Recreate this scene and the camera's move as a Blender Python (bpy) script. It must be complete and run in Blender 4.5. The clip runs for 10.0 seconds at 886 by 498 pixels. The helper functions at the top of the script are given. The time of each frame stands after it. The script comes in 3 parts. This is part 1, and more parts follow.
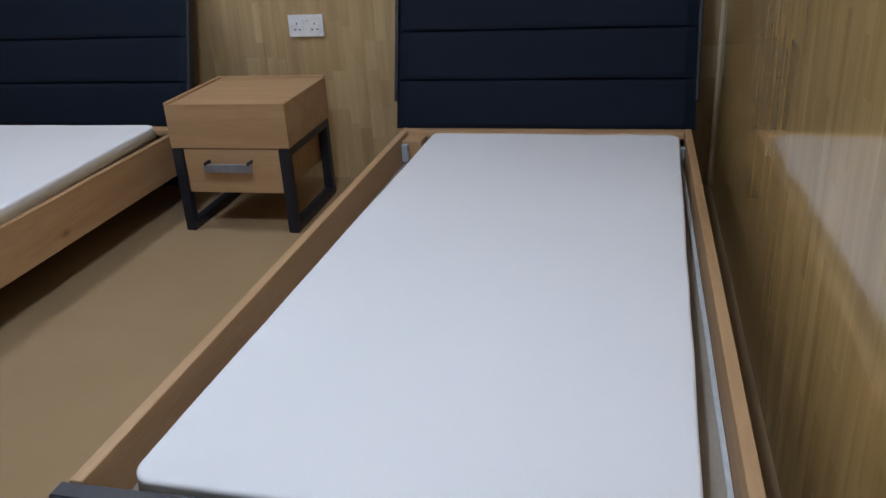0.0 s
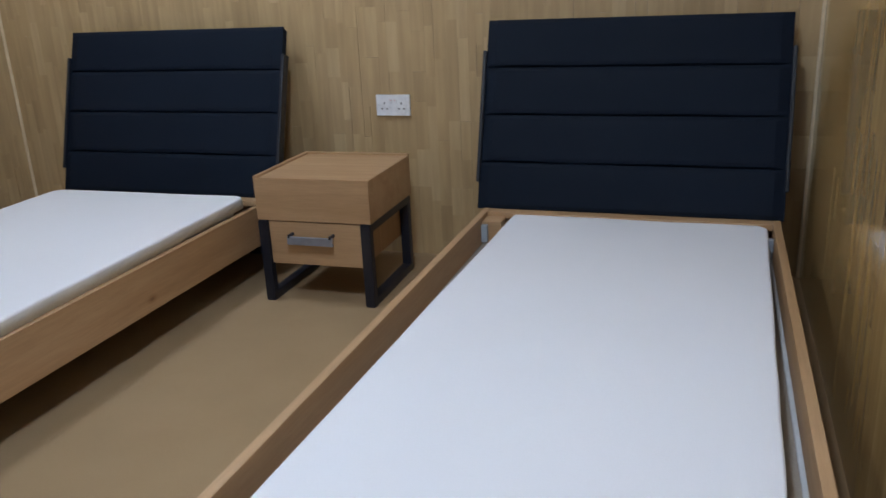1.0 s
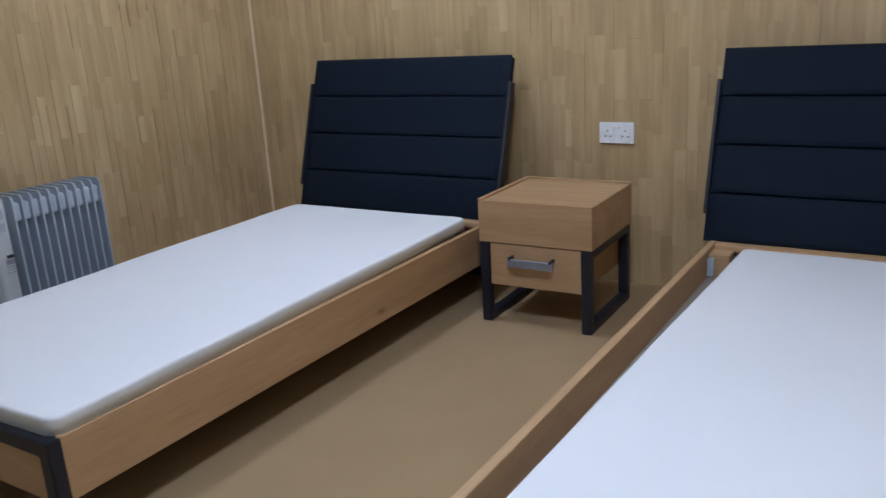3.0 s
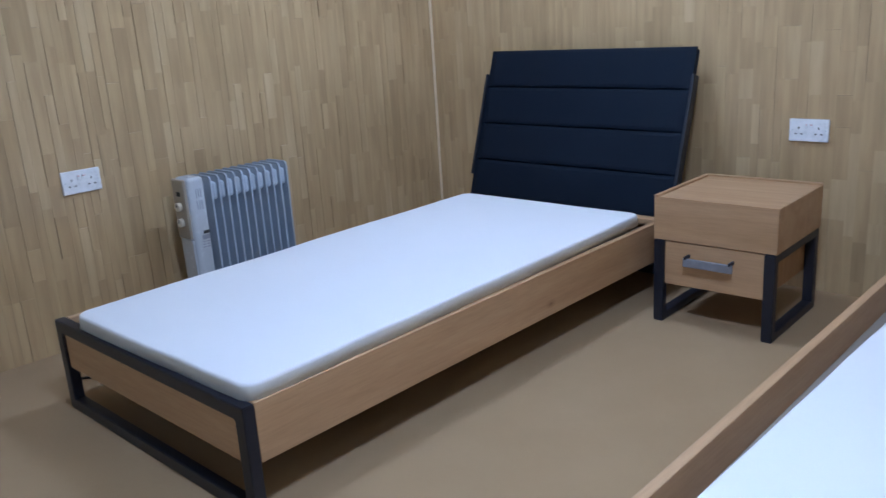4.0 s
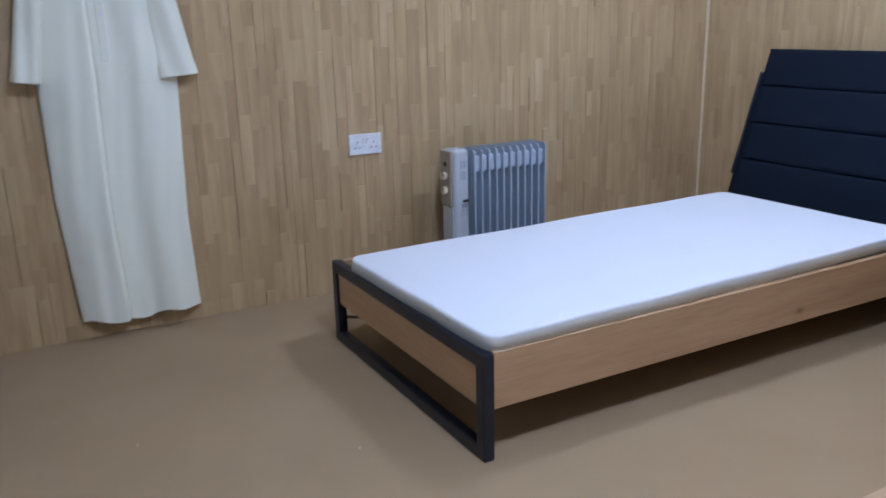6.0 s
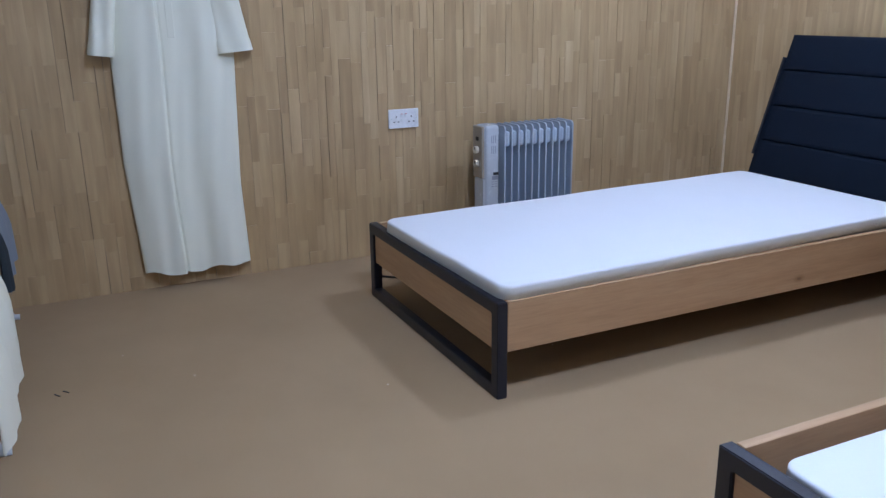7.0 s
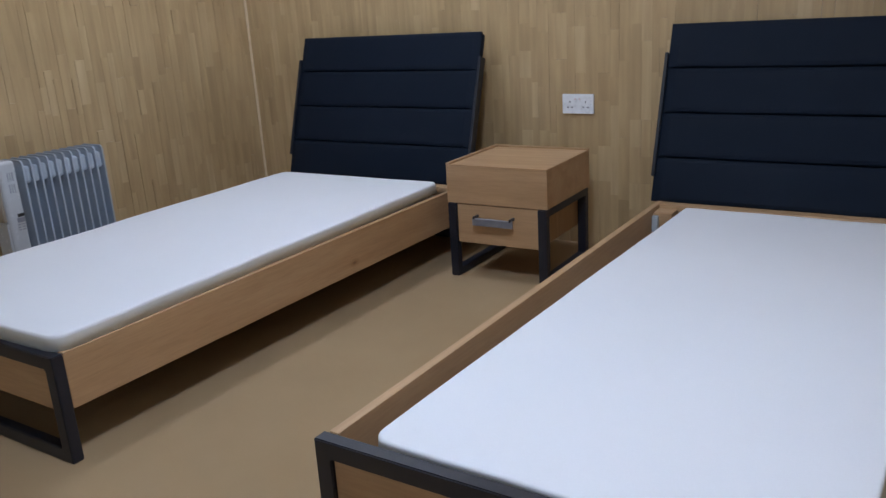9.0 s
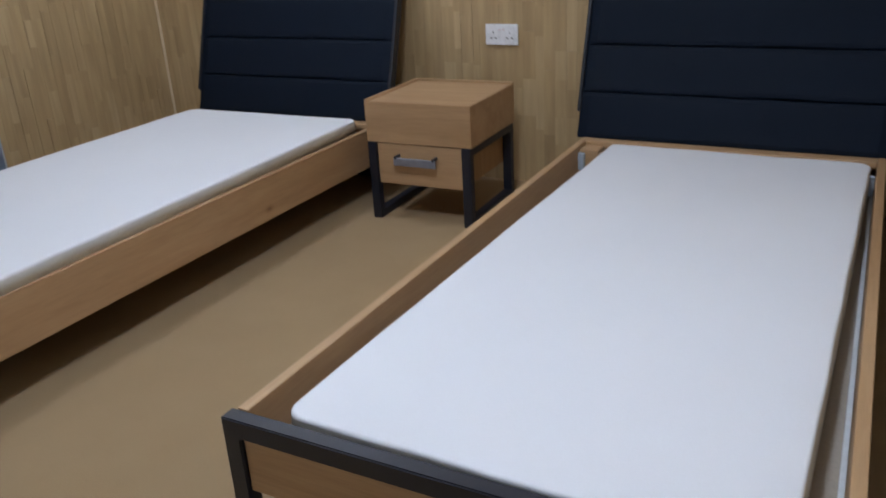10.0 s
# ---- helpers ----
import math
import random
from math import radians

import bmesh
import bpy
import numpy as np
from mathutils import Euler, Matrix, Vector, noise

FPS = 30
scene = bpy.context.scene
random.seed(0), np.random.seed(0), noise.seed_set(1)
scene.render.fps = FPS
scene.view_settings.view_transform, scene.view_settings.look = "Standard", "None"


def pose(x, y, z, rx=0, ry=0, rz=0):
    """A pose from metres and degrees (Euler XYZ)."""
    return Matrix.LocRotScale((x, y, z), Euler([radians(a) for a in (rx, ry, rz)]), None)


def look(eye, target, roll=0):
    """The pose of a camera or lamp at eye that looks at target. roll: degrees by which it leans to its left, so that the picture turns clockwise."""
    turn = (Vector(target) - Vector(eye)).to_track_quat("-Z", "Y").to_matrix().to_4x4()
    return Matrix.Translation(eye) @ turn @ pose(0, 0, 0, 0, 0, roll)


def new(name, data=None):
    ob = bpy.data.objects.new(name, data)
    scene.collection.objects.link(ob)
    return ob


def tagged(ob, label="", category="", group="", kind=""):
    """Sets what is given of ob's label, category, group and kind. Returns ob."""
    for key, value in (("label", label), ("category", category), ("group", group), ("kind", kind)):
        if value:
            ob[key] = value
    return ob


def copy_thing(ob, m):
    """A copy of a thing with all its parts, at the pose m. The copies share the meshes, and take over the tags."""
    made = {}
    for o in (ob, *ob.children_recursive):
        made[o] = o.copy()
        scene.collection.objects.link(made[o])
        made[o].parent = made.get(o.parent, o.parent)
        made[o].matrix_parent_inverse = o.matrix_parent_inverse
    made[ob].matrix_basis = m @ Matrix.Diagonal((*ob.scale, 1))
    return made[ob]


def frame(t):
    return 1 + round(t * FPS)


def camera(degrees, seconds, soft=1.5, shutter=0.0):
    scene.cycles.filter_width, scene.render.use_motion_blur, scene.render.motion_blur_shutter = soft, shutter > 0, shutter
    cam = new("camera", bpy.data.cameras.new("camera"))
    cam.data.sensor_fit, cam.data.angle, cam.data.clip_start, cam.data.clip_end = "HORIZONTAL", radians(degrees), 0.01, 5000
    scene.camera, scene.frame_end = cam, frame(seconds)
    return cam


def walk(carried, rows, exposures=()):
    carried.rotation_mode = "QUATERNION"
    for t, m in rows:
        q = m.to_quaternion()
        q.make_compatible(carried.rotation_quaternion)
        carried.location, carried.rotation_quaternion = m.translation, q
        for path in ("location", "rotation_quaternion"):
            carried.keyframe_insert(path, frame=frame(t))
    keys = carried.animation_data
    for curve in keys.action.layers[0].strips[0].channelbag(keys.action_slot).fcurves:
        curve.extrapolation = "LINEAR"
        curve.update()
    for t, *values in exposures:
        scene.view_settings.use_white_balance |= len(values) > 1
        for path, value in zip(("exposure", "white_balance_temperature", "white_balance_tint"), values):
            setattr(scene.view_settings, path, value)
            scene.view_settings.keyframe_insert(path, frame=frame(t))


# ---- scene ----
cam = camera(57.2, 10.0, soft=1.4, shutter=0.3)
PATH = [
    (0, (1.376, -3.175, 1.113), (0.938, -1.398, 0.308), -3.4),
    (0.5, (1.378, -3.155, 1.128), (0.887, -1.352, 0.416), -2.2),
    (1, (1.358, -3.155, 1.138), (0.738, -1.362, 0.505), -2.7),
    (1.5, (1.325, -3.166, 1.155), (0.596, -1.404, 0.55), -2.8),
    (2, (1.303, -3.173, 1.127), (0.485, -1.442, 0.55), -2.9),
    (3.3, (1.244, -3.243, 1.157), (0.12, -1.683, 0.608), -3.6),
    (3.5, (1.233, -3.255, 1.159), (0.046, -1.742, 0.609), -3.6),
    (4, (1.206, -3.266, 1.158), (-0.126, -1.879, 0.608), -3.7),
    (4.5, (1.208, -3.294, 1.161), (-0.212, -1.989, 0.631), -4.1),
    (5, (1.18, -3.317, 1.158), (-0.344, -2.129, 0.646), -3.3),
    (5.5, (1.188, -3.32, 1.142), (-0.456, -2.302, 0.632), -3.5),
    (6, (1.308, -3.37, 1.14), (-0.383, -2.45, 0.6), -1.4),
    (6.2, (1.361, -3.383, 1.142), (-0.36, -2.563, 0.536), -1.8),
    (7.3, (1.634, -3.458, 1.138), (-0.099, -2.636, 0.571), -0.6),
    (7.5, (1.653, -3.437, 1.142), (-0.028, -2.555, 0.511), -2.4),
    (8, (1.726, -3.418, 1.128), (0.178, -2.306, 0.523), -1.4),
    (8.5, (1.721, -3.399, 1.11), (0.36, -2.067, 0.497), -2.3),
    (9, (1.557, -3.398, 1.112), (0.5, -1.802, 0.533), -3.6),
    (9.5, (1.506, -3.323, 1.132), (0.496, -1.708, 0.522), -3.9),
    (10, (1.51, -3.265, 1.13), (0.625, -1.64, 0.37), -3.3),
]
walk(cam, [(t, look(eye, target, roll)) for t, eye, target, roll in PATH],
     [(0, -0.64, 6550, 13), (1, -0.54, 6450, 13), (2.2, -0.46, 6250, 14), (3.4, -0.46, 5880, 14), (4, -0.22, 5280, 14), (4.7, -0.2, 5200, 14), (5.0, -0.19, 5100, 14), (5.4, -0.2, 5300, 17),
      (6.2, -0.17, 5360, 18), (7.5, -0.18, 5320, 18), (8, -0.3, 5620, 16), (8.5, -0.38, 5900, 15), (9, -0.5, 6200, 15), (10, -0.54, 6500, 14)])

# ---- light ----
world = bpy.data.worlds.new("world")
scene.world = world
world.use_nodes = True
world.node_tree.nodes["Background"].inputs[0].default_value = (0.6, 0.75, 1.0, 1)
world.node_tree.nodes["Background"].inputs[1].default_value = 0.05
LAMPS = ((-0.72, -0.9), (0.82, -2.4))
LAMP_STRENGTH, LAMP_COLOUR = (110.0, 208.0), (0.71, 0.84, 1.0)

# ---- the plan ----
XL, XR, YB, YF, ZC = -1.91, 1.69, 0.0, -4.7, 2.55
XE, YD = 2.75, -2.75
BED_W, RAIL_TOP, RAIL_LOW, FOOT_Y = 1.05, 0.308, 0.149, -2.36


# ---- materials ----
def material(name):
    m = bpy.data.materials.new(name)
    m.use_nodes = True
    t = m.node_tree
    return m, t, t.nodes["Principled BSDF"]


def node(t, kind, links=(), **values):
    n = t.nodes.new(kind)
    for k, v in values.items():
        if k in n.inputs:
            n.inputs[k].default_value = v
    for key, sock in links:
        t.links.new(sock, n.inputs[key])
    return n


def ramp(t, fac, stops):
    n = t.nodes.new("ShaderNodeValToRGB")
    t.links.new(fac, n.inputs[0])
    e = n.color_ramp.elements
    while len(e) < len(stops):
        e.new(0.5)
    for el, (p, c) in zip(e, stops):
        el.position, el.color = p, (*c, 1)
    return n.outputs[0]


def mixed(t, fac, a, b, blend="MIX"):
    n = t.nodes.new("ShaderNodeMix")
    n.data_type, n.blend_type = "RGBA", blend
    for sock, v in ((n.inputs[0], fac), (n.inputs[6], a), (n.inputs[7], b)):
        if isinstance(v, (int, float)):
            sock.default_value = v
        elif isinstance(v, tuple):
            sock.default_value = (*v, 1)
        else:
            t.links.new(v, sock)
    return n.outputs[2]


def bumped(t, bsdf, height, strength, distance):
    b = node(t, "ShaderNodeBump", [("Height", height)], Strength=strength, Distance=distance)
    t.links.new(b.outputs[0], bsdf.inputs["Normal"])


def stave_material(name="sliced_wood_strips", gloss=0.36):
    """Strips of sliced wood, each of its own tone."""
    m, t, b = material(name)
    geo, info = t.nodes.new("ShaderNodeNewGeometry"), t.nodes.new("ShaderNodeObjectInfo")
    rnd = t.nodes.new("ShaderNodeMath")
    rnd.operation = "ADD"
    t.links.new(geo.outputs["Random Per Island"], rnd.inputs[0])
    t.links.new(info.outputs["Random"], rnd.inputs[1])
    one = t.nodes.new("ShaderNodeMath")
    one.operation = "FRACT"
    t.links.new(rnd.outputs[0], one.inputs[0])
    # each strip reads another stretch of grain
    shift = node(t, "ShaderNodeVectorMath", [(0, geo.outputs["Position"])])
    shift.operation = "MULTIPLY_ADD"
    shift.inputs[1].default_value = (1, 1, 0.09)
    comb = t.nodes.new("ShaderNodeCombineXYZ")
    off = t.nodes.new("ShaderNodeMath")
    off.operation, off.inputs[1].default_value = "MULTIPLY", 7.0
    t.links.new(one.outputs[0], off.inputs[0])
    t.links.new(off.outputs[0], comb.inputs[2])
    t.links.new(comb.outputs[0], shift.inputs[2])
    grain = node(t, "ShaderNodeTexNoise", [("Vector", shift.outputs[0])], Scale=55.0, Detail=4.0, Roughness=0.6)
    blot = node(t, "ShaderNodeTexNoise", [("Vector", geo.outputs["Position"])], Scale=2.2, Detail=3.0)
    # k puts the east wall's shade into the glossy strips' colour, darker and more amber
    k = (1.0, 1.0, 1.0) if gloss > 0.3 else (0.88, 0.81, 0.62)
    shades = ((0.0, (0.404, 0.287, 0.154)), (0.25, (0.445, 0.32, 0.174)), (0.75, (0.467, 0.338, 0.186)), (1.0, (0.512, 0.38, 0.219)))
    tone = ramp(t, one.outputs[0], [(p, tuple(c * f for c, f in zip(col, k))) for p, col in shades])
    streak = node(t, "ShaderNodeTexNoise", [("Vector", shift.outputs[0])], Scale=24.0, Detail=1.5)
    col = mixed(t, 0.24, tone, ramp(t, grain.outputs[0], [(0.3, (0.38, 0.35, 0.31)), (0.65, (0.62, 0.61, 0.59))]), "OVERLAY")
    col = mixed(t, 0.5, col, ramp(t, streak.outputs[0], [(0.3, (0.40, 0.375, 0.34)), (0.7, (0.62, 0.62, 0.61))]), "OVERLAY")
    col = mixed(t, 0.35, col, ramp(t, blot.outputs[0], [(0.35, (0.42, 0.40, 0.37)), (0.65, (0.58, 0.58, 0.58))]), "OVERLAY")
    t.links.new(col, b.inputs["Base Color"])
    t.links.new(ramp(t, grain.outputs[0], [(0.3, (gloss * 1.15,) * 3), (0.7, (gloss * 0.85,) * 3)]), b.inputs["Roughness"])
    bumped(t, b, grain.outputs[0], 0.12 if gloss > 0.3 else 0.02, 0.002)
    b.inputs["Specular IOR Level"].default_value = 0.5 if gloss > 0.3 else 0.85
    return m


def oak_material(name, axis, dark=1.0):
    """Oak foil with long grain along the given axis (0, 1 or 2)."""
    m, t, b = material(name)
    co = t.nodes.new("ShaderNodeTexCoord")
    mp = node(t, "ShaderNodeMapping", [("Vector", co.outputs["Object"])])
    s = [1.0, 1.0, 1.0]
    s[axis] = 0.07
    mp.inputs["Scale"].default_value = s
    fine = node(t, "ShaderNodeTexNoise", [("Vector", mp.outputs[0])], Scale=150.0, Detail=5.0, Roughness=0.65)
    broad = node(t, "ShaderNodeTexNoise", [("Vector", mp.outputs[0])], Scale=13.0, Detail=4.0, Distortion=0.8)
    # sparse oval knots on the face of the board
    kp = node(t, "ShaderNodeMapping", [("Vector", co.outputs["Object"])])
    kp.inputs["Scale"].default_value = {0: (0.6, 0, 1), 1: (0, 0.55, 1), 2: (1, 0, 0.6)}[axis]
    knot = node(t, "ShaderNodeTexVoronoi", [("Vector", kp.outputs[0])], Scale=6.0)
    base = ramp(t, broad.outputs[0], [(0.3, (0.388 * dark, 0.234 * dark, 0.118 * dark)), (0.5, (0.444 * dark, 0.276 * dark, 0.146 * dark)), (0.72, (0.488 * dark, 0.315 * dark, 0.175 * dark))])
    col = mixed(t, 0.26, base, ramp(t, fine.outputs[0], [(0.32, (0.36, 0.33, 0.3)), (0.6, (0.6, 0.6, 0.6))]), "OVERLAY")
    spot = ramp(t, knot.outputs["Distance"], [(0.025, (0.36, 0.26, 0.18)), (0.05, (0.72, 0.62, 0.52)), (0.11, (1, 1, 1))])
    col = mixed(t, 0.75, col, spot, "MULTIPLY")
    t.links.new(col, b.inputs["Base Color"])
    b.inputs["Roughness"].default_value = 0.5
    bumped(t, b, fine.outputs[0], 0.12, 0.001)
    return m


def fabric_material(name, colour, rough, scale, strength, vary=0.12, sheen=0.0, spec=0.5):
    m, t, b = material(name)
    co = t.nodes.new("ShaderNodeTexCoord")
    weave = node(t, "ShaderNodeTexNoise", [("Vector", co.outputs["Object"])], Scale=scale, Detail=3.0)
    broad = node(t, "ShaderNodeTexNoise", [("Vector", co.outputs["Object"])], Scale=3.5, Detail=3.0)
    lo, hi = tuple(c * (1 - vary) for c in colour), tuple(min(1, c * (1 + vary)) for c in colour)
    col = mixed(t, 0.5, ramp(t, broad.outputs[0], [(0.35, lo), (0.65, hi)]), ramp(t, weave.outputs[0], [(0.35, lo), (0.65, hi)]))
    t.links.new(col, b.inputs["Base Color"])
    b.inputs["Roughness"].default_value = rough
    b.inputs["Sheen Weight"].default_value = sheen
    b.inputs["Specular IOR Level"].default_value = spec
    bumped(t, b, weave.outputs[0], strength, 0.002)
    return m


def paint_material(name, colour, rough, metal=0.0, scale=40.0, vary=0.08):
    m, t, b = material(name)
    co = t.nodes.new("ShaderNodeTexCoord")
    n = node(t, "ShaderNodeTexNoise", [("Vector", co.outputs["Object"])], Scale=scale, Detail=4.0)
    lo, hi = tuple(c * (1 - vary) for c in colour), tuple(min(1, c * (1 + vary)) for c in colour)
    t.links.new(ramp(t, n.outputs[0], [(0.3, lo), (0.7, hi)]), b.inputs["Base Color"])
    t.links.new(ramp(t, n.outputs[0], [(0.3, (rough * 0.85,) * 3), (0.7, (min(1, rough * 1.15),) * 3)]), b.inputs["Roughness"])
    b.inputs["Metallic"].default_value = metal
    return m


def carpet_material():
    m, t, b = material("brown_needle_felt")
    geo = t.nodes.new("ShaderNodeNewGeometry")
    fine = node(t, "ShaderNodeTexNoise", [("Vector", geo.outputs["Position"])], Scale=420.0, Detail=3.0)
    broad = node(t, "ShaderNodeTexNoise", [("Vector", geo.outputs["Position"])], Scale=2.3, Detail=5.0, Roughness=0.6)
    lint = node(t, "ShaderNodeTexVoronoi", [("Vector", geo.outputs["Position"])], Scale=3.3)
    col = mixed(t, 0.5, ramp(t, broad.outputs[0], [(0.3, (0.315, 0.212, 0.116)), (0.7, (0.393, 0.272, 0.153))]), ramp(t, fine.outputs[0], [(0.3, (0.28, 0.186, 0.1)), (0.7, (0.438, 0.307, 0.178))]))
    col = mixed(t, 1.0, col, ramp(t, lint.outputs["Distance"], [(0.008, (0.4, 0.38, 0.35)), (0.012, (0, 0, 0))]), "ADD")
    t.links.new(col, b.inputs["Base Color"])
    b.inputs["Roughness"].default_value = 0.95
    b.inputs["Specular IOR Level"].default_value = 0.2
    bumped(t, b, fine.outputs[0], 0.5, 0.002)
    return m


STAVE, STAVE_GLOSS_SHADED = stave_material(), stave_material("varnished_wood_strips", 0.08)
OAK_X, OAK_Y, OAK_Z = oak_material("oak_grain_across", 0), oak_material("oak_grain_along", 1), oak_material("oak_grain_upright", 2)
BACKING = paint_material("dark_glue_joint", (0.14, 0.095, 0.055), 0.9)
CORNER = paint_material("pale_wood_bead", (0.71, 0.58, 0.4), 0.4)
PLASTER = paint_material("white_plaster", (0.8, 0.8, 0.78), 0.85, scale=6.0)
CARPET = carpet_material()
METAL = paint_material("black_powder_coat", (0.0105, 0.013, 0.0235), 0.42, scale=300.0)
NAVY = fabric_material("navy_upholstery", (0.0042, 0.0089, 0.0188), 0.72, 700.0, 0.25, 0.12, 0.0, 0.15)
NAVY_EDGE = paint_material("slate_side_board", (0.0065, 0.0095, 0.018), 0.45)
FOAM = fabric_material("white_mattress_cover", (0.775, 0.785, 0.83), 0.9, 260.0, 0.15, 0.015)
FOAM_SIDE = fabric_material("mattress_side_band", (0.72, 0.735, 0.73), 0.9, 260.0, 0.2, 0.03)
COTTON = fabric_material("off_white_cotton", (0.85, 0.85, 0.72), 0.85, 500.0, 0.15, 0.03)
WHITE = paint_material("white_plastic", (0.82, 0.83, 0.86), 0.3)
SLOT = paint_material("dark_slot", (0.02, 0.02, 0.02), 0.6)
RED = paint_material("red_switch_mark", (0.55, 0.04, 0.03), 0.5)
ENAMEL = paint_material("grey_enamel", (0.43, 0.49, 0.57), 0.22, vary=0.015)
PANEL = paint_material("pale_grey_metal_panel", (0.62, 0.65, 0.68), 0.4)
BEIGE = paint_material("beige_plastic", (0.33, 0.285, 0.225), 0.35, vary=0.02)
SILVER = paint_material("silver_grey_paint", (0.53, 0.56, 0.6), 0.25, vary=0.012)
CREAM = paint_material("cream_plastic", (0.78, 0.72, 0.6), 0.4)
STEEL = paint_material("grey_handle_metal", (0.3, 0.32, 0.39), 0.35, 0.5)
RUBBER = paint_material("black_rubber", (0.015, 0.015, 0.015), 0.6)
SLATE_CLOTH = fabric_material("blue_grey_cloth", (0.22, 0.25, 0.30), 0.9, 500.0, 0.2)
DARK_CLOTH = fabric_material("dark_teal_cloth", (0.02, 0.028, 0.035), 0.9, 500.0, 0.2)
BASE_BOARD = paint_material("raw_fibre_board", (0.33, 0.285, 0.24), 0.8, scale=90.0)


# ---- building helpers ----
def mesh_of(bm, mat, smooth=False):
    me = bpy.data.meshes.new("mesh")
    bmesh.ops.recalc_face_normals(bm, faces=bm.faces)
    bm.to_mesh(me)
    bm.free()
    me.materials.append(mat)
    if smooth:
        me.shade_smooth()
    return me


def part(name, bm, mat, parent, label="", smooth=False):
    ob = new(name, mesh_of(bm, mat, smooth) if isinstance(bm, bmesh.types.BMesh) else bm)
    ob.parent = parent
    if label:
        ob["label"] = label
    return ob


def thing(name, x, y, z, turn=0):
    ob = new(name)
    ob.empty_display_size = 0.1
    ob.matrix_world = pose(x, y, z, 0, 0, turn)
    return ob


def box(lo, hi, r=0.0, seg=2, bm=None):
    bm = bm or bmesh.new()
    c = [(a + b) / 2 for a, b in zip(lo, hi)]
    d = [b - a for a, b in zip(lo, hi)]
    out = bmesh.ops.create_cube(bm, size=1.0, matrix=Matrix.Translation(c) @ Matrix.Diagonal((*d, 1)))
    if r:
        edges = {e for v in out["verts"] for e in v.link_edges}
        bmesh.ops.bevel(bm, geom=list(edges), offset=r, segments=seg, affect="EDGES", profile=0.5)
    return bm


def rod(a, b, r, n=12, bm=None):
    bm = bm or bmesh.new()
    a, b = Vector(a), Vector(b)
    q = (b - a).to_track_quat("Z", "Y").to_matrix().to_4x4()
    bmesh.ops.create_cone(bm, cap_ends=True, segments=n, radius1=r, radius2=r, depth=(b - a).length, matrix=Matrix.Translation((a + b) / 2) @ q)
    return bm


def loop_frame(w, h, tube, deep, axis):
    """A welded rectangular tube loop, mitred; standing across x (axis 0) or y (axis 1), its lower corner at 0."""
    bm = bmesh.new()
    outer = [(0, 0), (w, 0), (w, h), (0, h)]
    inner = [(tube, tube), (w - tube, tube), (w - tube, h - tube), (tube, h - tube)]
    rows = []
    for d in (0, deep):
        rows.append([[bm.verts.new((u, d, v) if axis == 0 else (d, u, v)) for u, v in ring] for ring in (outer, inner)])
    for i in range(4):
        j = (i + 1) % 4
        for (a, b) in ((rows[0][0], rows[0][1]), (rows[0][1], rows[1][1]), (rows[1][1], rows[1][0]), (rows[1][0], rows[0][0])):
            bm.faces.new((a[i], a[j], b[j], b[i]))
    bmesh.ops.recalc_face_normals(bm, faces=bm.faces)
    bmesh.ops.bevel(bm, geom=list(bm.edges), offset=0.0025, segments=2, affect="EDGES")
    return bm


# ---- the room ----
def slab(name, lo, hi, mat, label):
    ob = new(name, mesh_of(box(lo, hi), mat))
    return tagged(ob, label, name.split("_")[0], kind="structure")


slab("floor", (XL - 0.15, YF - 0.15, -0.12), (XE + 0.15, YB + 0.15, 0.0), CARPET, "plain brown needle-felt carpet over the whole floor")
slab("ceiling", (XL - 0.15, YF - 0.15, ZC), (XE + 0.15, YB + 0.15, ZC + 0.12), PLASTER, "plain white plastered ceiling")
WALL_LABEL = "wall clad in narrow upright light wood strips"
wall_head = slab("wall_north", (XL - 0.15, YB + 0.012, 0), (XR + 0.11, YB + 0.15, ZC), BACKING, WALL_LABEL)
wall_left = slab("wall_west", (XL - 0.15, YF, 0), (XL - 0.012, YB + 0.012, ZC), BACKING, WALL_LABEL)
wall_right = slab("wall_east", (XR + 0.012, YD, 0), (XR + 0.11, YB + 0.012, ZC), BACKING, WALL_LABEL)
slab("wall_south", (XL - 0.15, YF - 0.15, 0), (XE + 0.15, YF, ZC), PLASTER, "plain pale plastered wall")
slab("wall_entry", (XE, YF, 0), (XE + 0.15, YD, ZC), PLASTER, "plain pale plastered wall of the entry")
slab("wall_entry_side", (XR + 0.11, YD, 0), (XE + 0.15, YD + 0.15, ZC), PLASTER, "plain pale plastered wall of the entry")


def corner_bead(x, y, name):
    bm = box((x - 0.006, y - 0.006, 0.0), (x + 0.006, y + 0.006, ZC), 0.003)
    tagged(new(name, mesh_of(bm, CORNER)), "slim pale wooden bead in the wall corner", "trim", kind="structure")


corner_bead(XL + 0.004, YB - 0.004, "trim_corner_west")
corner_bead(XR - 0.005, YB - 0.005, "trim_corner_east")


